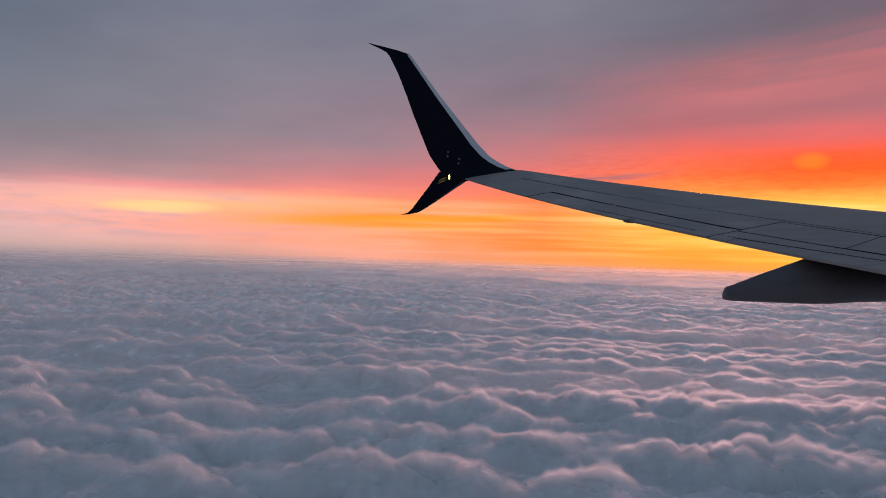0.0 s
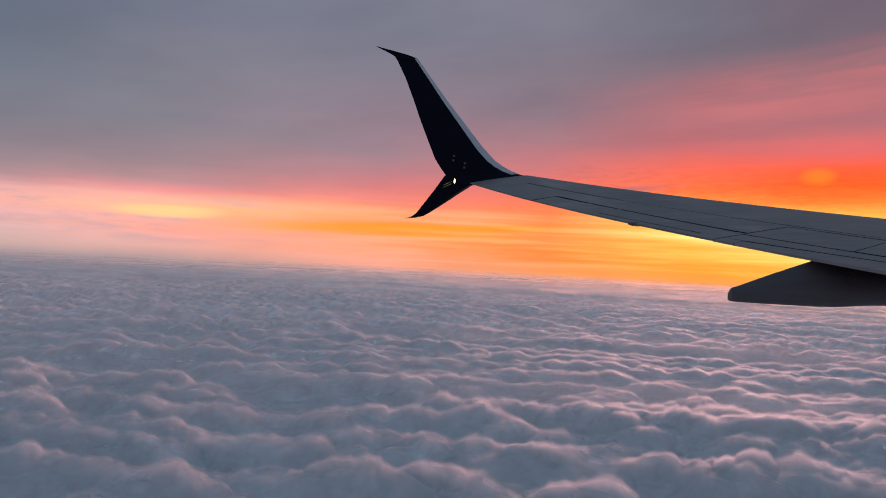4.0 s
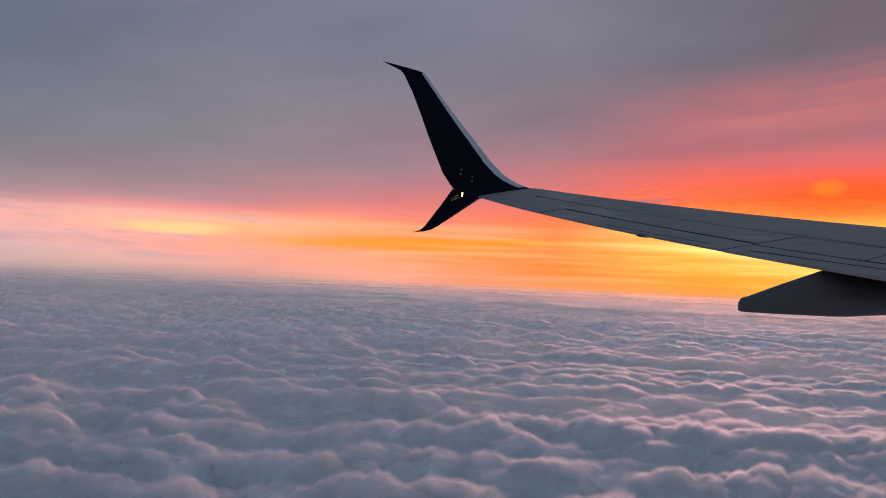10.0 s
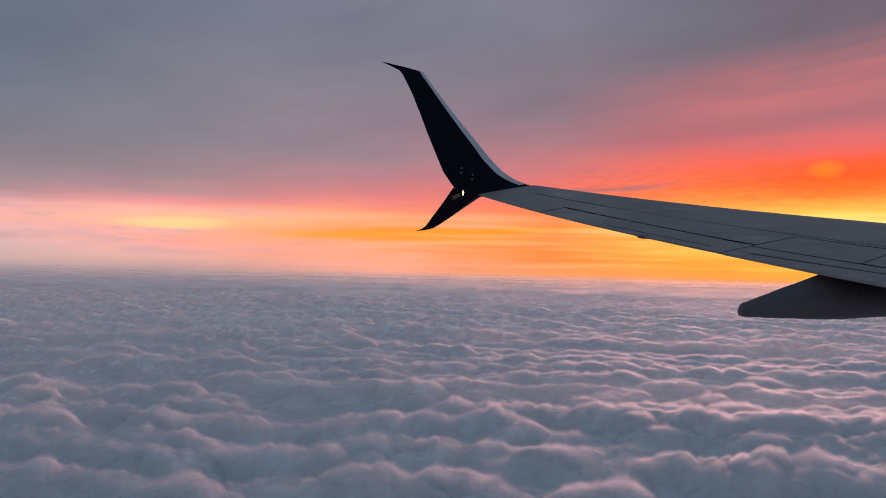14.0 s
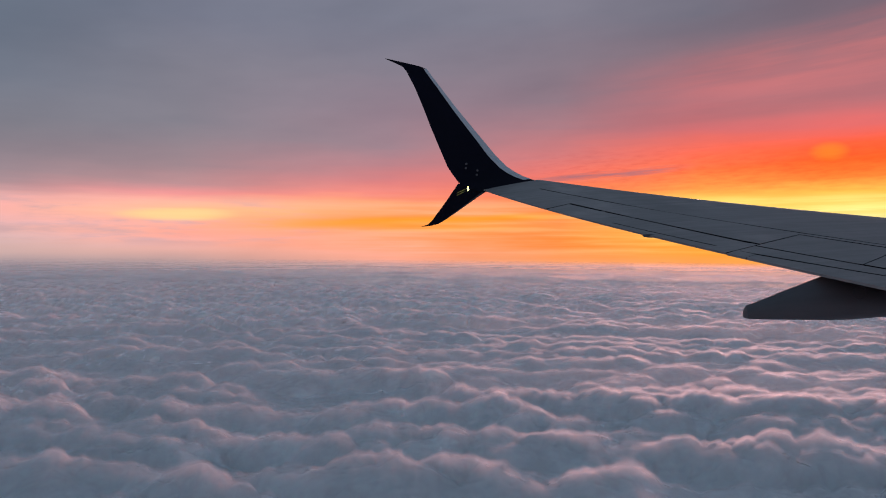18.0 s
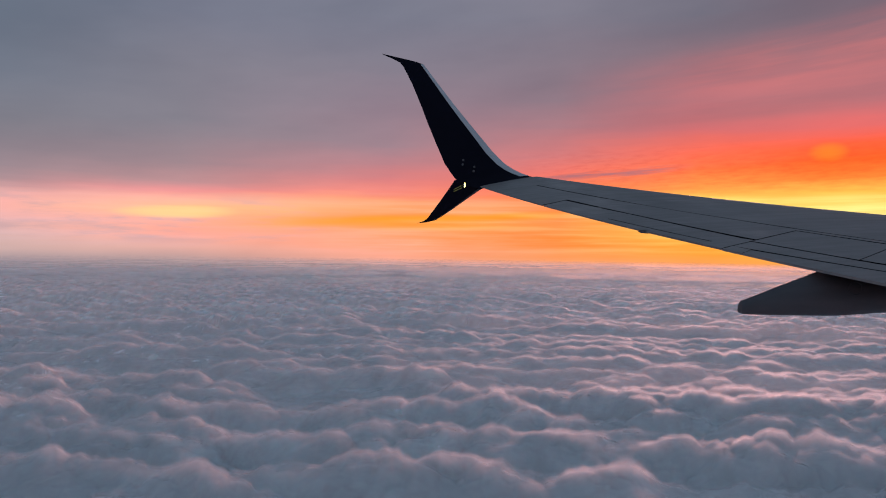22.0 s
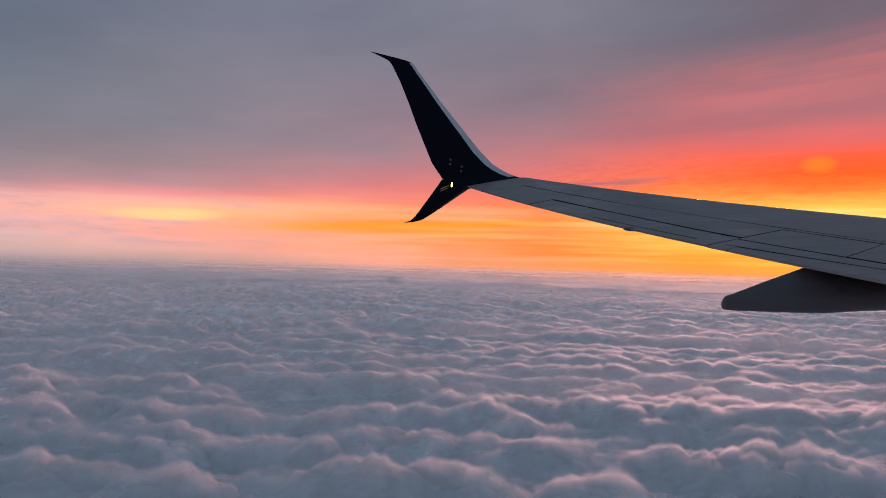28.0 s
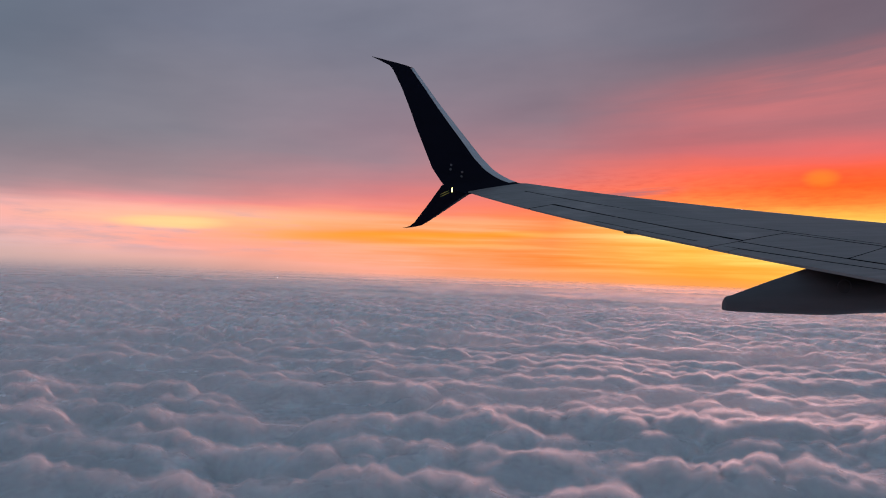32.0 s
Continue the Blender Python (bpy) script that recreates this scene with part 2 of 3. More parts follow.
# ---- materials ----
def paint(name, rgb, rough=0.5, spec=0.3, dirt=0.12, scale=1.0, metal=0.0, coat=0.0, bump=0.0015, shine=0.8):
    """Aircraft paint with streaky grime along the airflow and a faint orange peel."""
    mat = bpy.data.materials.new(name)
    mat.use_nodes = True
    n = Tree(mat.node_tree)
    at = n.put("ShaderNodeTexCoord").outputs["Object"]
    sep = n.put("ShaderNodeSeparateXYZ")
    n.plug(sep.inputs[0], at)
    blot = n.noise(at, 0.8 * scale, 5.0, 0.6)
    run = n.noise(n.vec(n.m("MULTIPLY", sep.outputs[0], 0.8 * scale), n.m("MULTIPLY", sep.outputs[1], 9.0 * scale), n.m("MULTIPLY", sep.outputs[2], 9.0 * scale)), 1.0, 4.0, 0.6)
    wear = n.m("MULTIPLY_ADD", blot, 0.5, n.m("MULTIPLY", run, 0.5))
    lo, hi = tuple(c * (1 - dirt) for c in rgb) + (1,), tuple(min(1, c * (1 + dirt)) for c in rgb) + (1,)
    col = n.ramp(wear, [(0.32, lo), (0.68, hi)])
    bsdf = n.put("ShaderNodeBsdfPrincipled")
    n.plug(bsdf.inputs["Base Color"], col)
    polish = n.noise(n.vec(n.m("MULTIPLY", sep.outputs[0], 1.1 * scale), n.m("MULTIPLY", sep.outputs[1], 0.45 * scale), sep.outputs[2]), 1.0, 4.0, 0.6)
    n.plug(bsdf.inputs["Roughness"], n.m("ADD", n.span(wear, 0.3, 0.7, 0.08, -0.08), n.span(polish, 0.45, 0.68, rough, rough * shine)))
    bsdf.inputs["Specular IOR Level"].default_value = spec
    bsdf.inputs["Metallic"].default_value = metal
    bsdf.inputs["Coat Weight"].default_value = coat
    bsdf.inputs["Coat Roughness"].default_value = 0.15
    b = n.put("ShaderNodeBump")
    b.inputs["Strength"].default_value, b.inputs["Distance"].default_value = 0.3, bump
    n.plug(b.inputs["Height"], n.noise(at, 3.0 * scale, 4.0, 0.5))
    n.plug(bsdf.inputs["Normal"], b.outputs[0])
    n.plug(n.put("ShaderNodeOutputMaterial").inputs[0], bsdf.outputs[0])
    return mat


GREY = paint("wing_grey_paint", (0.200, 0.192, 0.194), 0.66, 0.22, 0.12, shine=0.7)
FAIRING = paint("fairing_grey_paint", (0.085, 0.088, 0.097), 0.75, 0.12, 0.15)
NAVY = paint("navy_winglet_paint", (0.0035, 0.004, 0.011), 0.5, 0.06, 0.15)
METAL = paint("bare_leading_edge", (0.48, 0.50, 0.53), 0.45, 0.4, 0.08, 1.0, 0.5)
GLINT = paint("lamp_reflection", (0.42, 0.38, 0.08), 0.5, 0.3, 0.1)
HATCH = paint("hatch_rim", (0.06, 0.062, 0.07), 0.8, 0.05, 0.1)
GAP_SHADE = paint("gap_shade", (0.004, 0.004, 0.005), 0.9, 0.0, 0.2)
WHITE = paint("fuselage_grey_paint", (0.30, 0.31, 0.33), 0.45, 0.3, 0.06)

mat = bpy.data.materials.new("position_lamp")
mat.use_nodes = True
n = Tree(mat.node_tree)
em = n.put("ShaderNodeEmission")
em.inputs[0].default_value, em.inputs[1].default_value = (1.0, 0.93, 0.30, 1), 3.0
n.plug(n.put("ShaderNodeOutputMaterial").inputs[0], em.outputs[0])
LAMP = mat

def haze_fade(n, at):
    """Fade by distance from the seat that paints in haze as transparency, stronger to the left."""
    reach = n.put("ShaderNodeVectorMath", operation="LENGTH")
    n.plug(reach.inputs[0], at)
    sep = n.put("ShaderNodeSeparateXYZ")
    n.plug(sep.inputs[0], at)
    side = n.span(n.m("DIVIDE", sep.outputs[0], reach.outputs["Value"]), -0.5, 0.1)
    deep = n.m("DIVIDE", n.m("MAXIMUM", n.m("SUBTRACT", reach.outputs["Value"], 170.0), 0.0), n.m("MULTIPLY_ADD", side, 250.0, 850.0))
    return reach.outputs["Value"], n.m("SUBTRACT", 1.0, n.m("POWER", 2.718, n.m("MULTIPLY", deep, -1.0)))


mat = bpy.data.materials.new("cloud")
mat.use_nodes = True
n = Tree(mat.node_tree)
at = n.put("ShaderNodeNewGeometry").outputs["Position"]
bsdf = n.put("ShaderNodeBsdfPrincipled")
n.plug(bsdf.inputs["Base Color"], n.ramp(n.noise(at, 0.02, 5.0, 0.6), [(0.3, (0.74, 0.75, 0.77, 1)), (0.7, (0.83, 0.835, 0.85, 1))]))
bsdf.inputs["Roughness"].default_value = 0.8
bsdf.inputs["Specular IOR Level"].default_value = 0.3
bsdf.inputs["Subsurface Weight"].default_value = 1.0
bsdf.inputs["Subsurface Radius"].default_value = (9.0, 5.5, 5.0)
b = n.put("ShaderNodeBump")
b.inputs["Strength"].default_value, b.inputs["Distance"].default_value = 0.06, 1.0
n.plug(b.inputs["Height"], n.noise(at, 0.35, 5.0, 0.6))
n.plug(bsdf.inputs["Normal"], b.outputs[0])
# far clouds turn see-through with distance, which paints haze into the material
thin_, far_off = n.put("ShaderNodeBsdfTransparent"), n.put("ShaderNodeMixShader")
far_away, lost = haze_fade(n, at)
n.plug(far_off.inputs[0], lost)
n.plug(bsdf.inputs["Subsurface Scale"], n.span(far_away, 250.0, 700.0, 1.0, 0.22))
gleam, body = n.put("ShaderNodeBsdfGlossy"), n.put("ShaderNodeMixShader")
gleam.inputs["Color"].default_value, gleam.inputs["Roughness"].default_value = (0.92, 0.92, 0.92, 1), 0.82
body.inputs[0].default_value = 0.15
n.plug(body.inputs[1], bsdf.outputs[0])
n.plug(body.inputs[2], gleam.outputs[0])
n.plug(far_off.inputs[1], body.outputs[0])
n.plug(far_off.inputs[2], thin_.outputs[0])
n.plug(n.put("ShaderNodeOutputMaterial").inputs[0], far_off.outputs[0])
CLOUD = mat


# ---- mesh helpers ----
def mesh_from(name, verts, faces, material, smooth=True):
    me = bpy.data.meshes.new(name)
    me.from_pydata([tuple(v) for v in verts], [], faces)
    me.materials.append(material)
    bm = bmesh.new()
    bm.from_mesh(me)
    bmesh.ops.recalc_face_normals(bm, faces=bm.faces)
    bm.to_mesh(me)
    bm.free()
    if smooth:
        me.polygons.foreach_set("use_smooth", [True] * len(me.polygons))
        me.set_sharp_from_angle(angle=radians(40))
    return me


def part(name, me, parent, label=""):
    ob = new(name, me)
    ob.parent = parent
    return tagged(ob, label)


def loft(rings, closed=True, caps=True):
    """Faces over a list of equally long rings of points."""
    k = len(rings[0])
    verts = [p for r in rings for p in r]
    faces = [(i * k + j, i * k + (j + 1) % k, (i + 1) * k + (j + 1) % k, (i + 1) * k + j)
             for i in range(len(rings) - 1) for j in range(k if closed else k - 1)]
    if caps:
        faces += [tuple(range(k)), tuple(range((len(rings) - 1) * k, len(rings) * k))]
    return verts, faces


# ---- the cloud sea ----
def hash2(ix, iy, seed):
    h = (ix * 374761393 + iy * 668265263 + seed * 974634777) & 0xFFFFFFFF
    h = ((h ^ (h >> 13)) * 1274126177) & 0xFFFFFFFF
    return (h ^ (h >> 16)) & 0xFFFFFFFF


def swell(x, y, seed):
    """Gradient noise on a plane, about -0.7 to 0.7."""
    x0, y0 = np.floor(x).astype(np.int64), np.floor(y).astype(np.int64)
    fx, fy = x - x0, y - y0
    u, v = fx ** 3 * (fx * (fx * 6 - 15) + 10), fy ** 3 * (fy * (fy * 6 - 15) + 10)

    def corner(i, j):
        a = hash2(x0 + i, y0 + j, seed) * (2 * np.pi / 4294967296.0)
        return np.cos(a) * (fx - i) + np.sin(a) * (fy - j)
    a, b = corner(0, 0) * (1 - u) + corner(1, 0) * u, corner(0, 1) * (1 - u) + corner(1, 1) * u
    return a * (1 - v) + b * v


def puffs(x, y, seed):
    """Rounded domes packed side by side, 0 in the creases and 1 on the tops."""
    x0, y0 = np.floor(x).astype(np.int64), np.floor(y).astype(np.int64)
    best = np.zeros_like(x)
    for i in (-1, 0, 1):
        for j in (-1, 0, 1):
            h = hash2(x0 + i, y0 + j, seed)
            cx, cy = x0 + i + (h & 0xFFF) / 4096.0, y0 + j + ((h >> 12) & 0xFFF) / 4096.0
            size = 0.72 + 0.45 * ((h >> 24) & 0xFF) / 255.0
            best = np.maximum(best, np.sqrt(np.clip(1.0 - ((x - cx) ** 2 + (y - cy) ** 2) / size ** 2, 0, 1)) * size)
    return best


def roll_train(x, y, wave, long_, seed):
    """Long rounded rolls lying across y, broken along their length; 0 in the creases, about 1 on the crests."""
    phase = y / wave + 1.2 * swell(x / long_, y / (wave * 2.0), seed) + 0.26 * swell(x / (wave * 0.8), y / wave, seed + 1)
    broken = 0.35 + 0.85 * np.clip(swell(x / (long_ * 0.45), y / (wave * 1.3), seed + 2) * 1.3 + 0.5, 0, 1)
    return broken * np.abs(np.sin(np.pi * phase)) ** 0.9


def ease(v, a, b):
    t = np.clip((v - a) / (b - a), 0, 1)
    return t * t * (3 - 2 * t)


def cloud_height(x, y, step):
    """Rolls of cloud with ever finer puffs on their crests; step is the local mesh spacing."""
    away = np.hypot(x, y)
    wx = x + 14 * swell(x / 80, y / 90, 1) + 4 * swell(x / 24, y / 24, 2)
    wy = y + 10 * swell(x / 80, y / 90, 3) + 3.5 * swell(x / 24, y / 24, 4)
    px, py = wx - 0.15 * wy, wy + 0.15 * wx
    lump = 0.75 + 0.55 * np.clip(swell(x / 190, y / 150, 6) + 0.4, 0, 1)
    z = 4.5 * swell(x / 230, y / 130, 5)
    roll = np.zeros_like(x)
    for wave, long_, amp, seed, a, b, c, d in ((30, 110, 6.4, 31, 0, 1, 700, 1500), (15, 46, 2.4, 34, 0, 1, 300, 500), (58, 180, 2.5, 36, 350, 700, 1600, 2600),
                                               (115, 340, 3.0, 37, 900, 1500, 2600, 3600), (260, 700, 4.0, 41, 1800, 2800, 9000, 9999)):
        roll = roll + ease(away, a, b) * (1 - ease(away, c, d)) * amp * roll_train(px, py, wave, long_, seed)
    z = z + roll * lump
    top = 0.4 + 0.10 * np.clip(roll, 0, 7)
    crest_ = top
    for size, tall, amp, seed, a, b in ((150, 120, 5.0, 27, 1900, 2800), (66, 48, 7.0, 26, 900, 1600), (33, 24, 8.5, 25, 300, 650), (24, 14, 5.6, 21, 0, 1),
                                        (10.5, 7.6, 4.6, 22, 0, 1), (5.0, 4.2, 2.4, 23, 0, 1), (2.4, 2.2, 0.8, 24, 0, 1)):
        keep = np.clip(size / (2.7 * step) - 0.4, 0, 1) * ease(away, a, b)
        z = z + lump * crest_ * keep * amp * (puffs(px / size, py / tall, seed) ** 1.1 - 0.6)
        if size == 24:
            cap = 7.0 + 7.0 * ease(away, 300, 700)
            z = 1.0 + np.where(z > 1.0, cap * np.tanh((z - 1.0) / cap), (z - 1.0) * 1.25)
            crest_ = 0.4 + 0.95 * np.clip((z - 1.0) / 7.0, 0, 1) ** 1.3
    return z - 5.5 - 3.0 * ease(away, 350, 1200)


def cloud_sea():
    rad = np.concatenate([np.linspace(4, 82, 30), np.geomspace(85, 4850, 800)])
    ang = np.radians(np.concatenate([np.arange(-180, -44, 2.0), np.arange(-44, 44, 0.15), np.arange(44, 180, 2.0)]))
    r, a = np.meshgrid(rad, ang, indexing="ij")
    x, y = r * np.sin(a), r * np.cos(a)
    wide = np.where(np.abs(a) < np.radians(44), 0.0022, 0.035)
    z = cloud_height(x, y, r * np.maximum(wide, 0.0055))
    k = len(ang)
    verts = np.stack([x, y, z], -1).reshape(-1, 3)
    i, j = np.meshgrid(np.arange(len(rad) - 1), np.arange(k), indexing="ij")
    jn = (j + 1) % k
    quads = np.stack([i * k + j, (i + 1) * k + j, (i + 1) * k + jn, i * k + jn], -1).reshape(-1, 4)
    hub = len(verts)
    verts = np.vstack([verts, [[0, 0, float(z[0].mean())]]])
    me = bpy.data.meshes.new("cloud_sea")
    tri = np.stack([np.full(k, hub), np.arange(k), (np.arange(k) + 1) % k], -1)
    loops = np.concatenate([quads.ravel(), tri.ravel()])
    sizes = np.concatenate([np.full(len(quads), 4), np.full(k, 3)])
    me.vertices.add(len(verts))
    me.vertices.foreach_set("co", verts.astype(np.float32).ravel())
    me.loops.add(len(loops))
    me.loops.foreach_set("vertex_index", loops.astype(np.int32))
    me.polygons.add(len(sizes))
    me.polygons.foreach_set("loop_start", np.concatenate([[0], np.cumsum(sizes)[:-1]]).astype(np.int32))
    me.polygons.foreach_set("use_smooth", np.ones(len(sizes), bool))
    me.materials.append(CLOUD)
    me.update(calc_edges=True)
    me.validate()
    return tagged(new("ground", me), "sea of billowing grey clouds with pink sunlit crests", "clouds", kind="structure")


cloud_sea()

def mist_material():
    """Thin mist that lets part of the light through, torn and thinner towards its outside."""
    mat = bpy.data.materials.new("cloud_mist")
    mat.use_nodes = True
    n = Tree(mat.node_tree)
    at = n.put("ShaderNodeNewGeometry").outputs["Position"]
    layer = n.put("ShaderNodeAttribute", attribute_name="layer").outputs["Fac"]
    torn = n.m("MULTIPLY_ADD", n.noise(at, 0.26, 1.5, 0.4), 0.4, n.m("MULTIPLY", n.noise(at, 0.09, 1.0, 0.4), 0.6))
    white, glow, veil = n.put("ShaderNodeBsdfDiffuse"), n.put("ShaderNodeBsdfTranslucent"), n.put("ShaderNodeMixShader")
    clear_, out = n.put("ShaderNodeBsdfTransparent"), n.put("ShaderNodeMixShader")
    white.inputs[0].default_value = glow.inputs[0].default_value = (0.88, 0.885, 0.90, 1)
    veil.inputs[0].default_value = 0.58
    # mist scatters mostly forwards
    ahead, both_ = n.put("ShaderNodeBsdfRefraction"), n.put("ShaderNodeMixShader")
    ahead.inputs["Color"].default_value, ahead.inputs["Roughness"].default_value, ahead.inputs["IOR"].default_value = (0.88, 0.885, 0.90, 1), 1.0, 1.5
    both_.inputs[0].default_value = 0.2
    n.plug(both_.inputs[1], glow.outputs[0])
    n.plug(both_.inputs[2], ahead.outputs[0])
    n.plug(veil.inputs[1], white.outputs[0])
    n.plug(veil.inputs[2], both_.outputs[0])
    # the same painted haze fade thins the mist, besides a cut-off by distance
    away, lost = haze_fade(n, at)
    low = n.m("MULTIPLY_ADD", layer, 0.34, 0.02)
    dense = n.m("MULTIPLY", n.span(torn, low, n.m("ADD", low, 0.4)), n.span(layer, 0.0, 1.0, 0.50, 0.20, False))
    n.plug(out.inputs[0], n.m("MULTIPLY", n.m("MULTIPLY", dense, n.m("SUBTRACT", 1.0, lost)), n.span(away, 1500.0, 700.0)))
    n.plug(out.inputs[1], clear_.outputs[0])
    n.plug(out.inputs[2], veil.outputs[0])
    n.plug(n.put("ShaderNodeOutputMaterial").inputs[0], out.outputs[0])
    return mat


def wisps():
    """Nested skins of mist over the nearer cloud tops, which soften their outlines."""
    layers = 6
    rad, ang = np.geomspace(95, 1510, 310), np.radians(np.arange(-40, 40, 0.22))
    r, a = np.meshgrid(rad, ang, indexing="ij")
    x, y = r * np.sin(a), r * np.cos(a)
    base = cloud_height(x, y, r * 0.0065)
    uneven = 0.8 + 0.6 * swell(x / 14, y / 11, 50) + 0.5 * swell(x / 5, y / 4.5, 51) + 0.5 * np.clip(300 / r, 0, 1) * swell(x / 2.2, y / 2.6, 52)
    k, m = len(ang), len(rad)
    i, j = np.meshgrid(np.arange(m - 1), np.arange(k - 1), indexing="ij")
    quad = np.stack([i * k + j, (i + 1) * k + j, (i + 1) * k + j + 1, i * k + j + 1], -1).reshape(-1, 4)
    verts, quads, level = [], [], []
    for c in range(layers):
        f = (c + 1) / layers
        lift = 0.45 + 1.9 * f ** 1.2
        verts.append(np.stack([x, y, base + lift * (0.5 + 0.5 * np.clip(220 / r, 0, 1)) * np.clip(uneven, 0.4, 2)], -1).reshape(-1, 3))
        quads.append(quad + c * k * m)
        level.append(np.full(k * m, f))
    verts, quads = np.vstack(verts), np.vstack(quads)
    me = bpy.data.meshes.new("cloud_mist")
    me.vertices.add(len(verts))
    me.vertices.foreach_set("co", verts.astype(np.float32).ravel())
    me.loops.add(quads.size)
    me.loops.foreach_set("vertex_index", quads.astype(np.int32).ravel())
    me.polygons.add(len(quads))
    me.polygons.foreach_set("loop_start", (np.arange(len(quads)) * 4).astype(np.int32))
    me.polygons.foreach_set("use_smooth", np.ones(len(quads), bool))
    me.attributes.new("layer", "FLOAT", "POINT").data.foreach_set("value", np.concatenate(level).astype(np.float32))
    me.materials.append(mist_material())
    me.update(calc_edges=True)
    return tagged(new("cloud_mist", me), "soft wisps of mist along the cloud tops", "mist", "", "stuff")


wisps()


def haze():
    """Thin upright sheets ringed round the seat to imitate haze over the farther clouds, lit from behind by the evening
    sky.
    """
    ang = np.radians(np.arange(-180, 180, 1.5))
    k, verts, faces = len(ang), [], []
    for c in range(5):
        r0 = 230 * 1.85 ** c
        r = r0 * (1 + 0.05 * swell(ang * 7, ang * 0 + c, 61))
        base = len(verts)
        for f, z in ((0, -8.0), (1, 10.0), (2, 28.0)):
            verts += [(float(a * np.sin(b)), float(a * np.cos(b)), z) for a, b in zip(r, ang)]
        faces += [(base + f * k + j, base + f * k + (j + 1) % k, base + (f + 1) * k + (j + 1) % k, base + (f + 1) * k + j) for f in (0, 1) for j in range(k)]
    me = bpy.data.meshes.new("haze")
    me.from_pydata(verts, [], faces)
    me.polygons.foreach_set("use_smooth", [True] * len(me.polygons))
    mat = bpy.data.materials.new("haze")
    mat.use_nodes = True
    n = Tree(mat.node_tree)
    at = n.put("ShaderNodeNewGeometry").outputs["Position"]
    sep = n.put("ShaderNodeSeparateXYZ")
    n.plug(sep.inputs[0], at)
    away = n.put("ShaderNodeVectorMath", operation="LENGTH")
    n.plug(away.inputs[0], at)
    patch = n.noise(n.vec(n.m("MULTIPLY", sep.outputs[0], 0.006), n.m("MULTIPLY", sep.outputs[1], 0.006), n.m("MULTIPLY", sep.outputs[2], 0.03)), 1.0, 3.0, 0.5)
    dense = n.m("MULTIPLY", n.span(away.outputs["Value"], 200.0, 2200.0, 0.022, 0.036, False), n.span(patch, 0.25, 0.75, 0.5, 1.3))
    dense = n.m("MULTIPLY", dense, n.span(sep.outputs[2], 20.0, 0.0))
    # mist scatters mostly forwards; the sunset's warm tint is put into both veil colours
    glow, clear_, out = n.put("ShaderNodeBsdfRefraction"), n.put("ShaderNodeBsdfTransparent"), n.put("ShaderNodeMixShader")
    glow.inputs["Color"].default_value, glow.inputs["Roughness"].default_value, glow.inputs["IOR"].default_value = (0.96, 0.91, 0.89, 1), 1.0, 1.5
    n.plug(out.inputs[0], dense)
    n.plug(out.inputs[1], clear_.outputs[0])
    wide, soft_ = n.put("ShaderNodeBsdfTranslucent"), n.put("ShaderNodeMixShader")
    wide.inputs[0].default_value = (0.92, 0.87, 0.85, 1)
    soft_.inputs[0].default_value = 0.5
    n.plug(soft_.inputs[1], glow.outputs[0])
    n.plug(soft_.inputs[2], wide.outputs[0])
    n.plug(out.inputs[2], soft_.outputs[0])
    n.plug(n.put("ShaderNodeOutputMaterial").inputs[0], out.outputs[0])
    me.materials.append(mat)
    return tagged(new("haze", me), "thin pink-tinted sheets imitating haze over the distant clouds", "haze", "", "stuff")


haze()

# ---- the aircraft ----
aircraft = tagged(new("airliner"), "airliner with grey wing and navy split winglet above clouds", "airplane")
aircraft.location, aircraft.rotation_euler = (0, 0, EYE), (radians(DIP + BANK), radians(NOSE), 0)
TIP_Y, KINK_Y = 14.5, 4.0


def crest(y):
    """The crest line of the upper surface, a quarter of the chord behind the leading edge."""
    return Vector((1.77 + (TIP_Y - y) * 0.545, y, 0.0040 * y * y + 0.069 * y - 0.185))


def trail(y):
    return Vector((0.693 + (TIP_Y - max(y, KINK_Y)) * 0.235, y, 0.0028 * y * y + 0.0967 * y - 0.559))


def skin(y, c, lift=0.0):
    """Upper surface: c = 0 on the crest, 1 on the trailing edge, -0.3 at the nose."""
    a, b = crest(y), trail(y)
    chord = a.x - b.x
    if c >= 0:
        p = a.lerp(b, c)
        p.z += 0.010 * chord * 4 * c * (1 - c)
    else:
        s = min(1.0, -c / 0.3)
        p = a + Vector((0.33 * chord * s, 0, -0.075 * chord * (1 - math.sqrt(max(0, 1 - s ** 2)))))
    p.z += lift
    return p


def belly(y, c):
    """Lower surface over the same range."""
    chord = crest(y).x - trail(y).x
    s = (c + 0.3) / 1.3
    deep = 0.115 * chord * 5 * (0.2969 * math.sqrt(max(s, 0)) - 0.126 * s - 0.3516 * s * s + 0.2843 * s ** 3 - 0.1015 * s ** 4)
    deep = min(deep, 0.16 * chord)
    return skin(y, c) - Vector((0, 0, 0.004 + deep))


def wing_core():
    """The wing's body below its skin panels, its top near-black for the shade in the joints."""
    ys = [-1.8 + 16.28 * i / 40 for i in range(41)]
    cs = [-0.3 + 1.3 * i / 26 for i in range(27)]
    rings = []
    for y in ys:
        top = [skin(y, c, -0.08 * min(1, 5 * (1 - c) + 0.06)) for c in cs[1:-1]]
        low = [belly(y, c) for c in cs]
        rings.append(top + low[::-1])
    me = mesh_from("wing_core", *loft(rings), FAIRING)
    me.materials.append(GAP_SHADE)
    for p in me.polygons:
        p.material_index = 1 if p.normal.z > 0.3 else 0
    return me


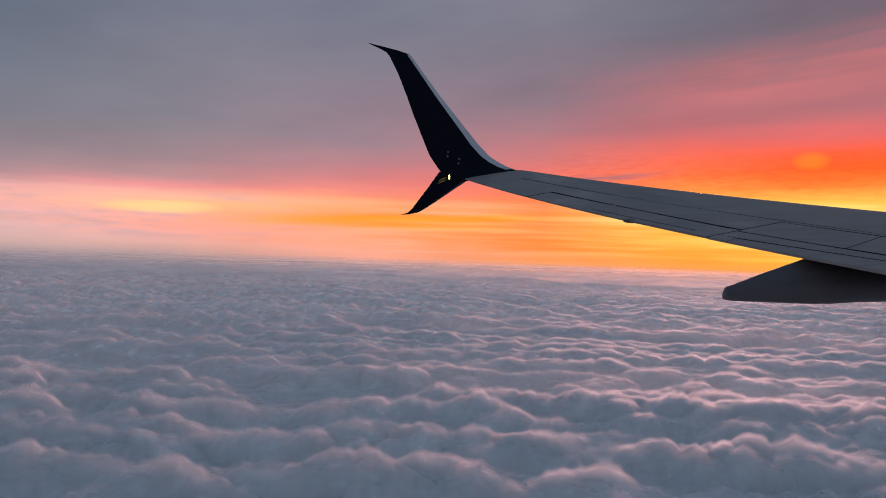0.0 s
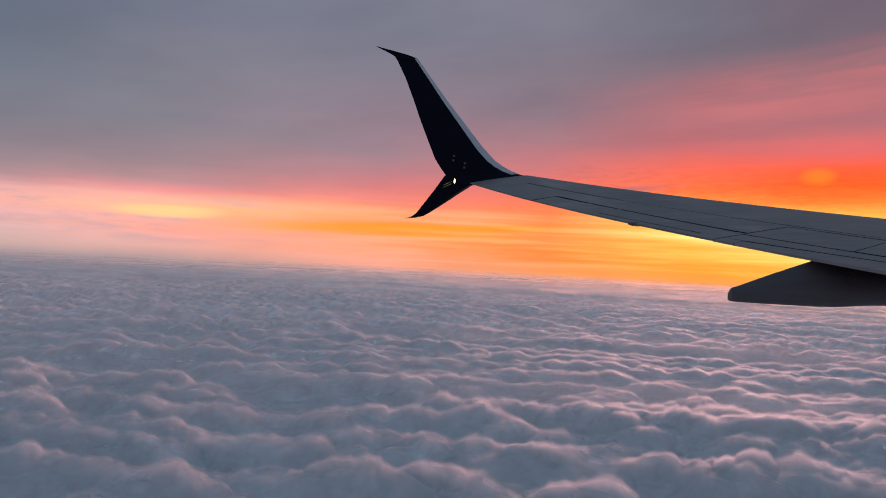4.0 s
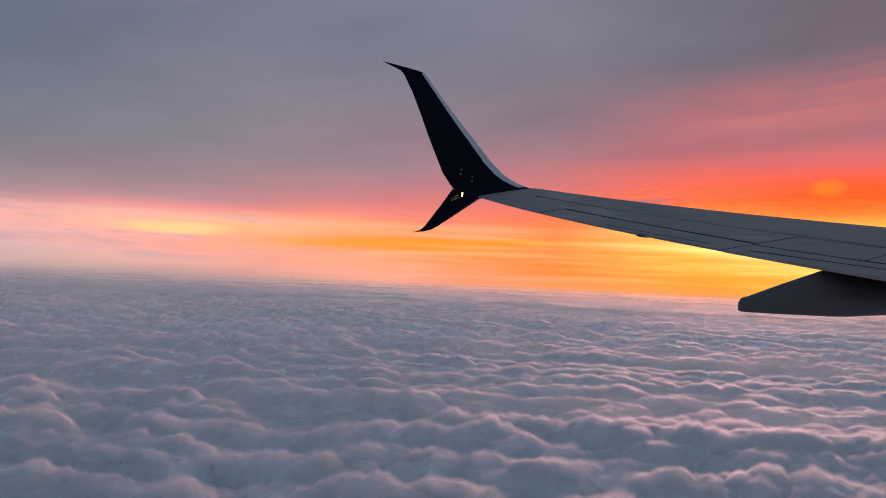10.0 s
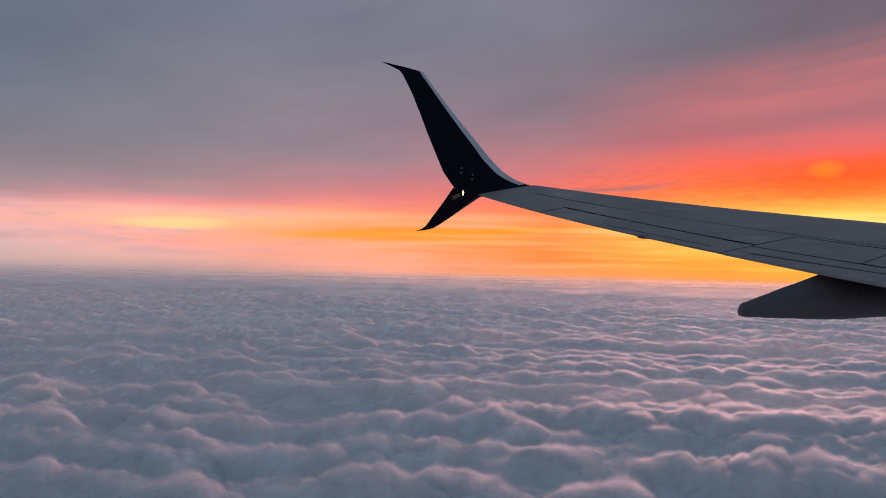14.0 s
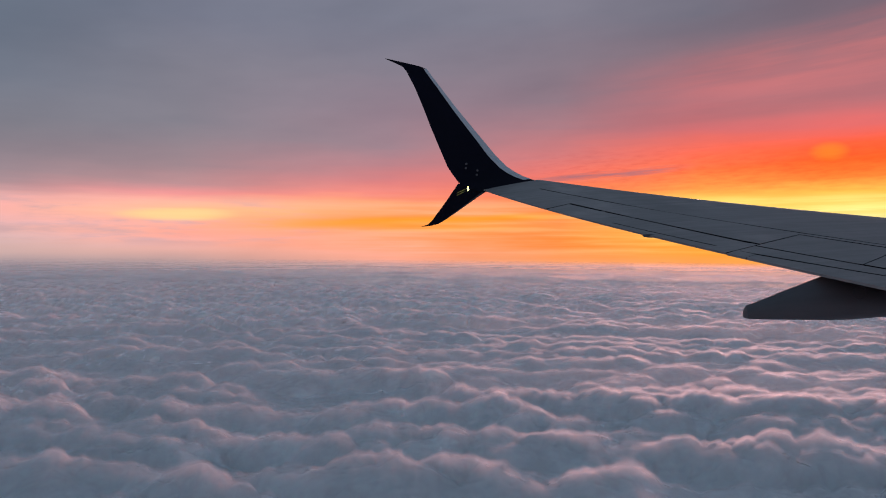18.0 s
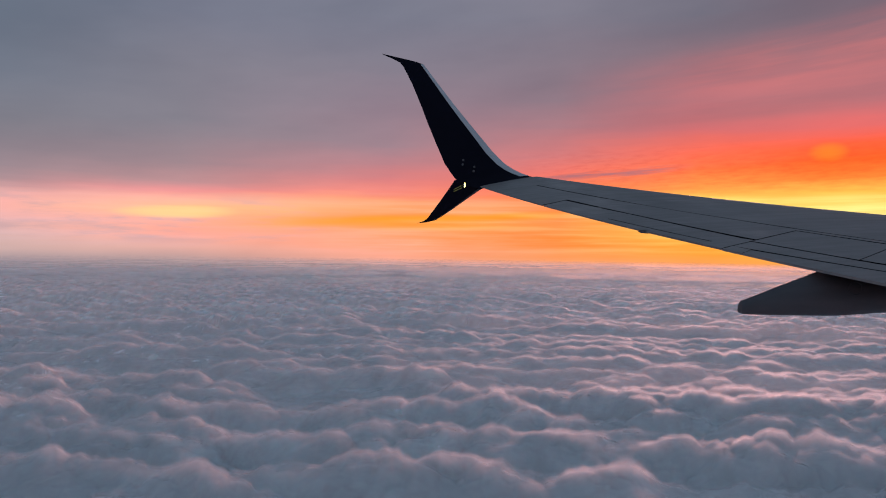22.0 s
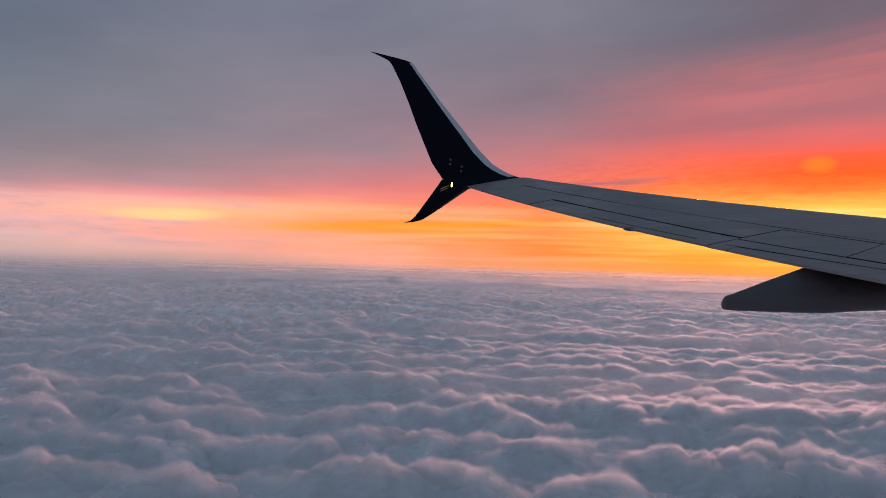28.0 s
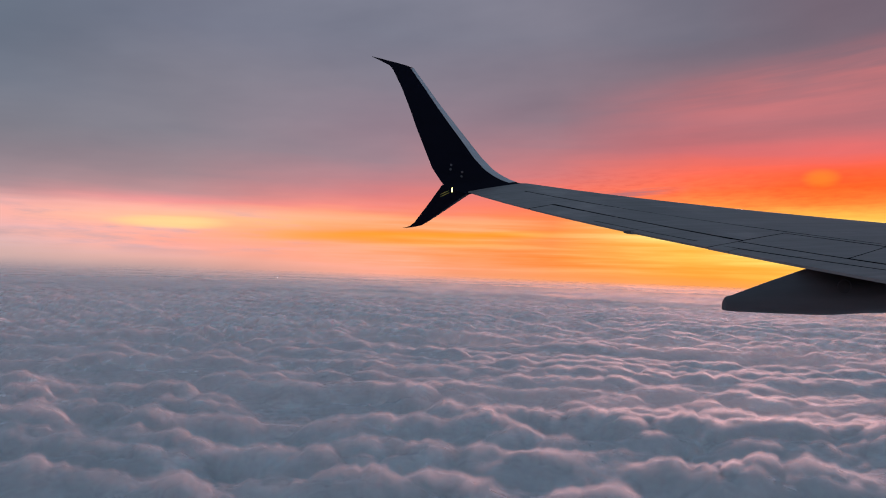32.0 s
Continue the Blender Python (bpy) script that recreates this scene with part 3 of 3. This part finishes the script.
def panel(corners, gap=(0.007, 0.007, 0.007, 0.007), nu=10, nv=6, thick=0.02, material=None):
    """A skin plate between four (y, c) corners: outboard fore, outboard aft, inboard aft, inboard fore.
    gap: the joint left along the outboard, aft, inboard and fore edges, in metres."""
    of, oa, ia, nf = corners
    span_ = max(0.2, abs(of[0] - nf[0]))
    deep = max(0.05, (skin(of[0], of[1]) - skin(oa[0], oa[1])).length)
    deep2 = max(0.05, (skin(nf[0], nf[1]) - skin(ia[0], ia[1])).length)
    u0, u1 = gap[0] / span_, 1 - gap[2] / span_
    rows = []
    for i in range(nu + 1):
        u = u0 + (u1 - u0) * i / nu
        d = deep + (deep2 - deep) * u
        v0, v1 = gap[3] / d, 1 - gap[1] / d
        row = []
        for j in range(nv + 1):
            v = v0 + (v1 - v0) * j / nv
            y = (of[0] * (1 - u) + nf[0] * u) * (1 - v) + (oa[0] * (1 - u) + ia[0] * u) * v
            c = (of[1] * (1 - u) + nf[1] * u) * (1 - v) + (oa[1] * (1 - u) + ia[1] * u) * v
            row.append((y, c))
        rows.append(row)
    rings = [[skin(y, c) for y, c in row] + [skin(y, c, -thick) for y, c in row[::-1]] for row in rows]
    me = mesh_from("panel", *loft(rings), material or GREY)
    # the edges of the plate, painted near-black to stand for shade inside the joints
    me.materials.append(GAP_SHADE)
    k = 2 * (nv + 1)
    for i in range(nu):
        if oa[1] < 0.99:
            me.polygons[i * k + nv].material_index = 1
        me.polygons[i * k + k - 1].material_index = 1
    for i in (nu * k, nu * k + 1):
        me.polygons[i].material_index = 1
    return me


def slat_line(y):
    return 0.455 + (13.5 - max(y, 0)) * 0.018 + 0.035 * max(0, min(1, (13.5 - y) / 3))


wing = part("wing", wing_core(), aircraft, "grey painted wing with panel lines")


def strip(name, y0, y1, f0, f1, gap, label="", nu=14, nv=5):
    """A spanwise row of skin between the chord fractions f0(y) and f1(y)."""
    part(name, panel([(y0, f0(y0)), (y0, f1(y0)), (y1, f1(y1)), (y1, f0(y1))], gap, nu, nv), wing, label)


A = slat_line
nose = lambda y: -0.299
for y0, y1 in ((13.5, 9.9), (9.9, 6.2), (6.2, 2.6), (2.6, -1.6)):
    strip("leading_edge_panel", y0, y1, nose, A, (0.0004, 0.016, 0.0004, 0.0), "", 14, 18)
part("tip_skin", panel([(TIP_Y, -0.299), (TIP_Y, 0.999), (13.5, 0.999), (13.5, -0.299)], (0, 0, 0.0005, 0), 6, 20), wing)
# skin between the slat line and the aileron hinge
part("outer_skin", panel([(13.5, A(13.5)), (13.5, 0.76), (11.45, 0.76), (11.45, A(11.45))], (0.0005, 0, 0, 0.016)), wing)
part("tip_trailing_skin", panel([(13.5, 0.76), (13.5, 0.999), (11.17, 0.999), (11.45, 0.76)], (0.0005, 0, 0.016, 0)), wing)
part("mid_skin", panel([(11.45, A(11.45)), (11.45, 0.76), (7.55, 0.839), (7.55, A(7.55))], (0, 0.017, 0, 0.015), 16), wing)
part("rib_skin", panel([(7.55, A(7.55)), (7.55, 0.839), (6.99, 0.846), (7.47, A(7.47))], (0, 0.015, 0.006, 0.015), 8, 10), wing)
part("rib_trailing_skin", panel([(7.10, 0.853), (7.10, 0.999), (6.68, 0.999), (6.975, 0.853)], (0, 0, 0.008, 0.004), 6, 6), wing)
# the aileron and its tab
aileron = part("aileron", panel([(11.43, 0.775), (11.15, 0.999), (9.25, 0.999), (9.25, 0.805)], (0.016, 0, 0, 0.015)), aircraft)
part("aileron_inner_skin", panel([(9.25, 0.805), (9.25, 0.955), (7.10, 0.955), (7.10, 0.853)], (0, 0.010, 0, 0.015)), aileron)
part("balance_tab", panel([(9.25, 0.955), (9.25, 0.999), (7.102, 0.999), (7.102, 0.955)], (0, 0, 0.0005, 0.010)), aileron)
# spoilers and flaps inboard of the rib joint
B = lambda y: A(y) + 0.032
strip("fixed_skin", 7.455, -1.6, A, B, (0.003, 0.012, 0, 0.014), "", 20, 3)
part("spoiler", panel([(7.395, B(7.395)), (6.94, 0.87), (5.70, 0.87), (6.25, B(6.25))], (0.006, 0.006, 0.006, 0.013)), aircraft)
for y0, y1 in ((6.25, 4.6), (4.6, 2.9), (2.9, 0.6)):
    part("spoiler", panel([(y0, B(y0)), (y0 - 0.55, 0.87), (y1 - 0.55, 0.87), (y1, B(y1))], (0.006, 0.015, 0.008, 0.013)), aircraft)
flap = part("flap", panel([(6.925, 0.875), (6.765, 0.957), (4.5, 0.906), (4.5, 0.875)], (0.006, 0.0005, 0, 0.006), 20), aircraft)
part("flap_inner_skin", panel([(4.5, 0.875), (4.5, 0.906), (-1.5, 0.906), (-1.5, 0.875)], (0, 0.0005, 0, 0.006), 12), flap)
part("flap_tip", panel([(6.765, 0.957), (6.67, 1.003), (6.38, 1.003), (6.50, 0.957)], (0.004, 0, 0, 0.0005), 6), flap)
part("flap_trailing_panel", panel([(6.50, 0.957), (6.38, 1.003), (4.5, 1.003), (4.5, 0.906)], (0.007, 0, 0, 0.016), 20), flap)
part("flap_trailing_panel", panel([(4.5, 0.906), (4.5, 1.003), (-1.5, 1.003), (-1.5, 0.906)], (0, 0, 0, 0.016), 12), flap)


# the flap track fairing under the trailing edge
def fairing_mesh():
    rings = []
    for x, half, top, bot in ((2.218, 0.02, -0.245, -0.28), (2.221, 0.042, -0.227, -0.295), (2.228, 0.058, -0.212, -0.307), (2.245, 0.066, -0.203, -0.311), (2.285, 0.076, -0.192, -0.313), (2.55, 0.12, -0.088, -0.314), (2.90, 0.155, 0.045, -0.312),
                              (3.05, 0.175, 0.02, -0.305), (3.3, 0.185, 0.0, -0.280), (3.9, 0.19, 0.02, -0.24), (4.6, 0.17, 0.05, -0.17), (5.4, 0.08, 0.06, -0.02)):
        mid, tall, ring = (top + bot) / 2, (top - bot) / 2, []
        for k in range(28):
            a = 2 * math.pi * k / 28
            ca, sa = math.cos(a), math.sin(a)
            up = math.copysign(abs(sa) ** 0.5, sa)
            ring.append((x, 5.45 + half + half * (1 - 0.8 * max(0, (up - 0.2) / 0.8)) * math.copysign(abs(ca) ** 0.42, ca), mid + tall * up))
        rings.append(ring)
    return mesh_from("fairing", *loft(rings), FAIRING)


fairing = part("flap_track_fairing", fairing_mesh(), aircraft, "dark grey flap track fairing")


def ring(name, at, radius, wire, material, parent, label=""):
    """A thin raised ring lying in the plane of the fairing's side."""
    rings = []
    for i in range(32):
        a = 2 * math.pi * i / 32
        mid, out_ = Vector((math.cos(a), 0, math.sin(a))) * radius, Vector((math.cos(a), 0, math.sin(a)))
        rings.append([Vector(at) + mid + out_ * wire * math.cos(b_) + Vector((0, wire * math.sin(b_), 0)) for b_ in (0, 1.57, 3.14, 4.71)])
    rings.append(rings[0])
    v, f = loft(rings, True, False)
    return part(name, mesh_from(name, v, f, material), parent, label)


ring("access_hatch", (3.09, 5.451, -0.085), 0.05, 0.0022, HATCH, fairing, "round access hatch rim")


# the blended winglet and the strake below it: sections as leading and trailing points
def blade(sections, f0, f1, thick, material, n_side=9):
    """A lofted blade; f0 and f1 bound the part of the chord that is covered."""
    rings = []
    for (lx, ly, lz), (tx, ty, tz), normal in sections:
        le, te, nrm = Vector((lx, ly, lz)), Vector((tx, ty, tz)), Vector(normal).normalized()
        chord = (te - le).length
        up, dn = [], []
        for i in range(n_side + 1):
            c = f0 + (f1 - f0) * (i / n_side) ** 1.4
            h = thick * 5 * chord * (0.2969 * math.sqrt(c) - 0.126 * c - 0.3516 * c * c + 0.2843 * c ** 3 - 0.1015 * c ** 4) + 0.0012
            p = le.lerp(te, c)
            up.append(p + nrm * h)
            dn.append(p - nrm * h)
        rings.append(up + dn[::-1])
    return mesh_from("blade", *loft(rings), material)


def at_depth(x, z, y):
    """A point given at the tip's reference depth of 15 m, moved along the line of sight to depth y."""
    return (x * y / 15.0, y, z * y / 15.0)


def stations(rows):
    out = []
    for (lx, lz), (tx, tz), y, lean in rows:
        out.append((at_depth(lx, lz, y), at_depth(tx, tz, y), (0, -math.cos(radians(lean)), math.sin(radians(lean)))))
    return out


WINGLET = stations([
    ((1.832, 1.695), (0.72, 1.425), 14.5, 82), ((1.70, 1.722), (0.55, 1.470), 14.56, 74), ((1.54, 1.774), (0.34, 1.53), 14.64, 60), ((1.36, 1.86), (0.20, 1.61), 14.72, 46),
    ((1.187, 1.968), (0.10, 1.74), 14.78, 36), ((0.94, 2.205), (-0.03, 1.92), 14.86, 26), ((0.707, 2.471), (-0.24, 2.38), 14.93, 20), ((0.40, 2.825), (-0.40, 2.74), 15.02, 17),
    ((0.105, 3.168), (-0.55, 3.11), 15.11, 16), ((-0.21, 3.56), (-0.745, 3.55), 15.21, 16), ((-0.525, 3.955), (-0.93, 3.89), 15.31, 16),
    ((-0.66, 4.0), (-1.0, 3.975), 15.32, 16), ((-0.83, 4.04), (-1.09, 4.02), 15.335, 16), ((-1.02, 4.078), (-1.18, 4.06), 15.345, 16), ((-1.2, 4.115), (-1.28, 4.102), 15.35, 16), ((-1.365, 4.146), (-1.385, 4.145), 15.355, 16)])
winglet = part("winglet", blade(WINGLET, 0.0, 1.0, 0.035, NAVY), aircraft, "navy blue swept winglet")
EDGE = [(Vector(l) + (Vector(l) - Vector(t)).normalized() * 0.006, t, nv) for l, t, nv in WINGLET[1:11]]
part("leading_edge", blade(EDGE, 0.0, 0.145, 0.042, METAL), winglet, "bare metal leading edge strip")
STRAKE = stations([
    ((0.80, 1.44), (0.19, 1.60), 14.62, -40), ((0.741, 1.428), (0.165, 1.56), 14.64, -35), ((0.46, 1.22), (-0.02, 1.27), 14.74, -30), ((0.17, 1.00), (-0.19, 1.02), 14.84, -30),
    ((-0.08, 0.82), (-0.34, 0.80), 14.93, -30), ((-0.20, 0.745), (-0.42, 0.728), 14.96, -30), ((-0.36, 0.70), (-0.51, 0.692), 14.98, -30), ((-0.56, 0.675), (-0.585, 0.672), 15.0, -30)])
strake = part("ventral_strake", blade(STRAKE, 0.0, 1.0, 0.035, NAVY), aircraft, "navy blue lower winglet blade")
EDGE2 = [(Vector(l) + (Vector(l) - Vector(t)).normalized() * 0.005, t, nv) for l, t, nv in STRAKE[1:6]]
part("strake_edge", blade(EDGE2, 0.0, 0.10, 0.042, HATCH), strake, "dull dark leading edge strip")


def bead(name, at, size, material, parent, label="", turn=0.0):
    """A small rounded body."""
    bm = bmesh.new()
    bmesh.ops.create_uvsphere(bm, u_segments=16, v_segments=10, radius=0.5)
    me = bpy.data.meshes.new(name)
    bm.to_mesh(me)
    bm.free()
    me.materials.append(material)
    me.polygons.foreach_set("use_smooth", [True] * len(me.polygons))
    ob = part(name, me, parent, label)
    ob.matrix_basis = Matrix.Translation(at) @ Matrix.Rotation(turn, 4, "Y") @ Matrix.Diagonal((*size, 1))
    return ob


bead("position_light", at_depth(0.392, 1.496, 14.42), (0.034, 0.05, 0.10), LAMP, winglet, "glowing pale yellow position light")
# beads added in place of the light's ghost reflections in the window pane
for dx, dz in ((-0.048, 0.468), (0.185, 0.335)):
    for up in (0.045, -0.045):
        bead("light_ghost", at_depth(0.392 + dx + 0.1 * up, 1.496 + dz + up, 14.66 + 0.06), (0.05, 0.012, 0.05), FAIRING, winglet)
# yellow beads that paint in the light's two reflected streaks on the strake
for dz in (0.0, -0.045):
    bead("lamp_glint", at_depth(0.25, 1.44 + dz, 14.55), (0.20, 0.012, 0.012), GLINT, strake, "thin yellow bead in place of the light's reflection", radians(-27))
for y in (10.35, 9.52):
    bead("hinge_bracket", skin(y, 0.7855 + (10.35 - y) * 0.0165, -0.006), (0.075, 0.035, 0.016), GREY, aileron)
bead("hinge_fairing", trail(8.12) + Vector((0.035, 0, -0.012)), (0.20, 0.07, 0.045), FAIRING, wing)


# ---- the fuselage round the seat, open at the window ----
def fuselage():
    """A closed tube with a wall and a window opening beside the seat."""
    ro, ri, cy, cz = 1.88, 1.80, -1.66, -0.35
    xs = [-7.0, -3.5, -0.75, 0.75, 3.5, 7.0, 11.0]
    n_a = 48
    hole = [k for k in range(n_a) if -0.62 < cz + ro * math.sin(2 * math.pi * (k + 0.5) / n_a) < 0.6 and math.cos(2 * math.pi * (k + 0.5) / n_a) > 0]
    verts, faces = [], []
    for r in (ro, ri):
        for x in xs:
            for k in range(n_a):
                a = 2 * math.pi * k / n_a
                verts.append((x, cy + r * math.cos(a), cz + r * math.sin(a)))
    off = len(xs) * n_a
    for i in range(len(xs) - 1):
        for k in range(n_a):
            kn = (k + 1) % n_a
            q = (i * n_a + k, i * n_a + kn, (i + 1) * n_a + kn, (i + 1) * n_a + k)
            if i == 2 and k in hole:
                continue
            faces += [q, tuple(v + off for v in q[::-1])]
    for k in hole:
        for i in (2, 3):
            faces.append((i * n_a + k, i * n_a + (k + 1) % n_a, off + i * n_a + (k + 1) % n_a, off + i * n_a + k))
    for k in (hole[0], (hole[-1] + 1) % n_a):
        faces.append((2 * n_a + k, 3 * n_a + k, off + 3 * n_a + k, off + 2 * n_a + k))
    for i in (0, len(xs) - 1):
        faces.append(tuple(i * n_a + k for k in range(n_a)))
        faces.append(tuple(off + i * n_a + k for k in range(n_a)))
    return mesh_from("fuselage", verts, faces, WHITE)


part("fuselage", fuselage(), aircraft, "grey fuselage section beside the wing")
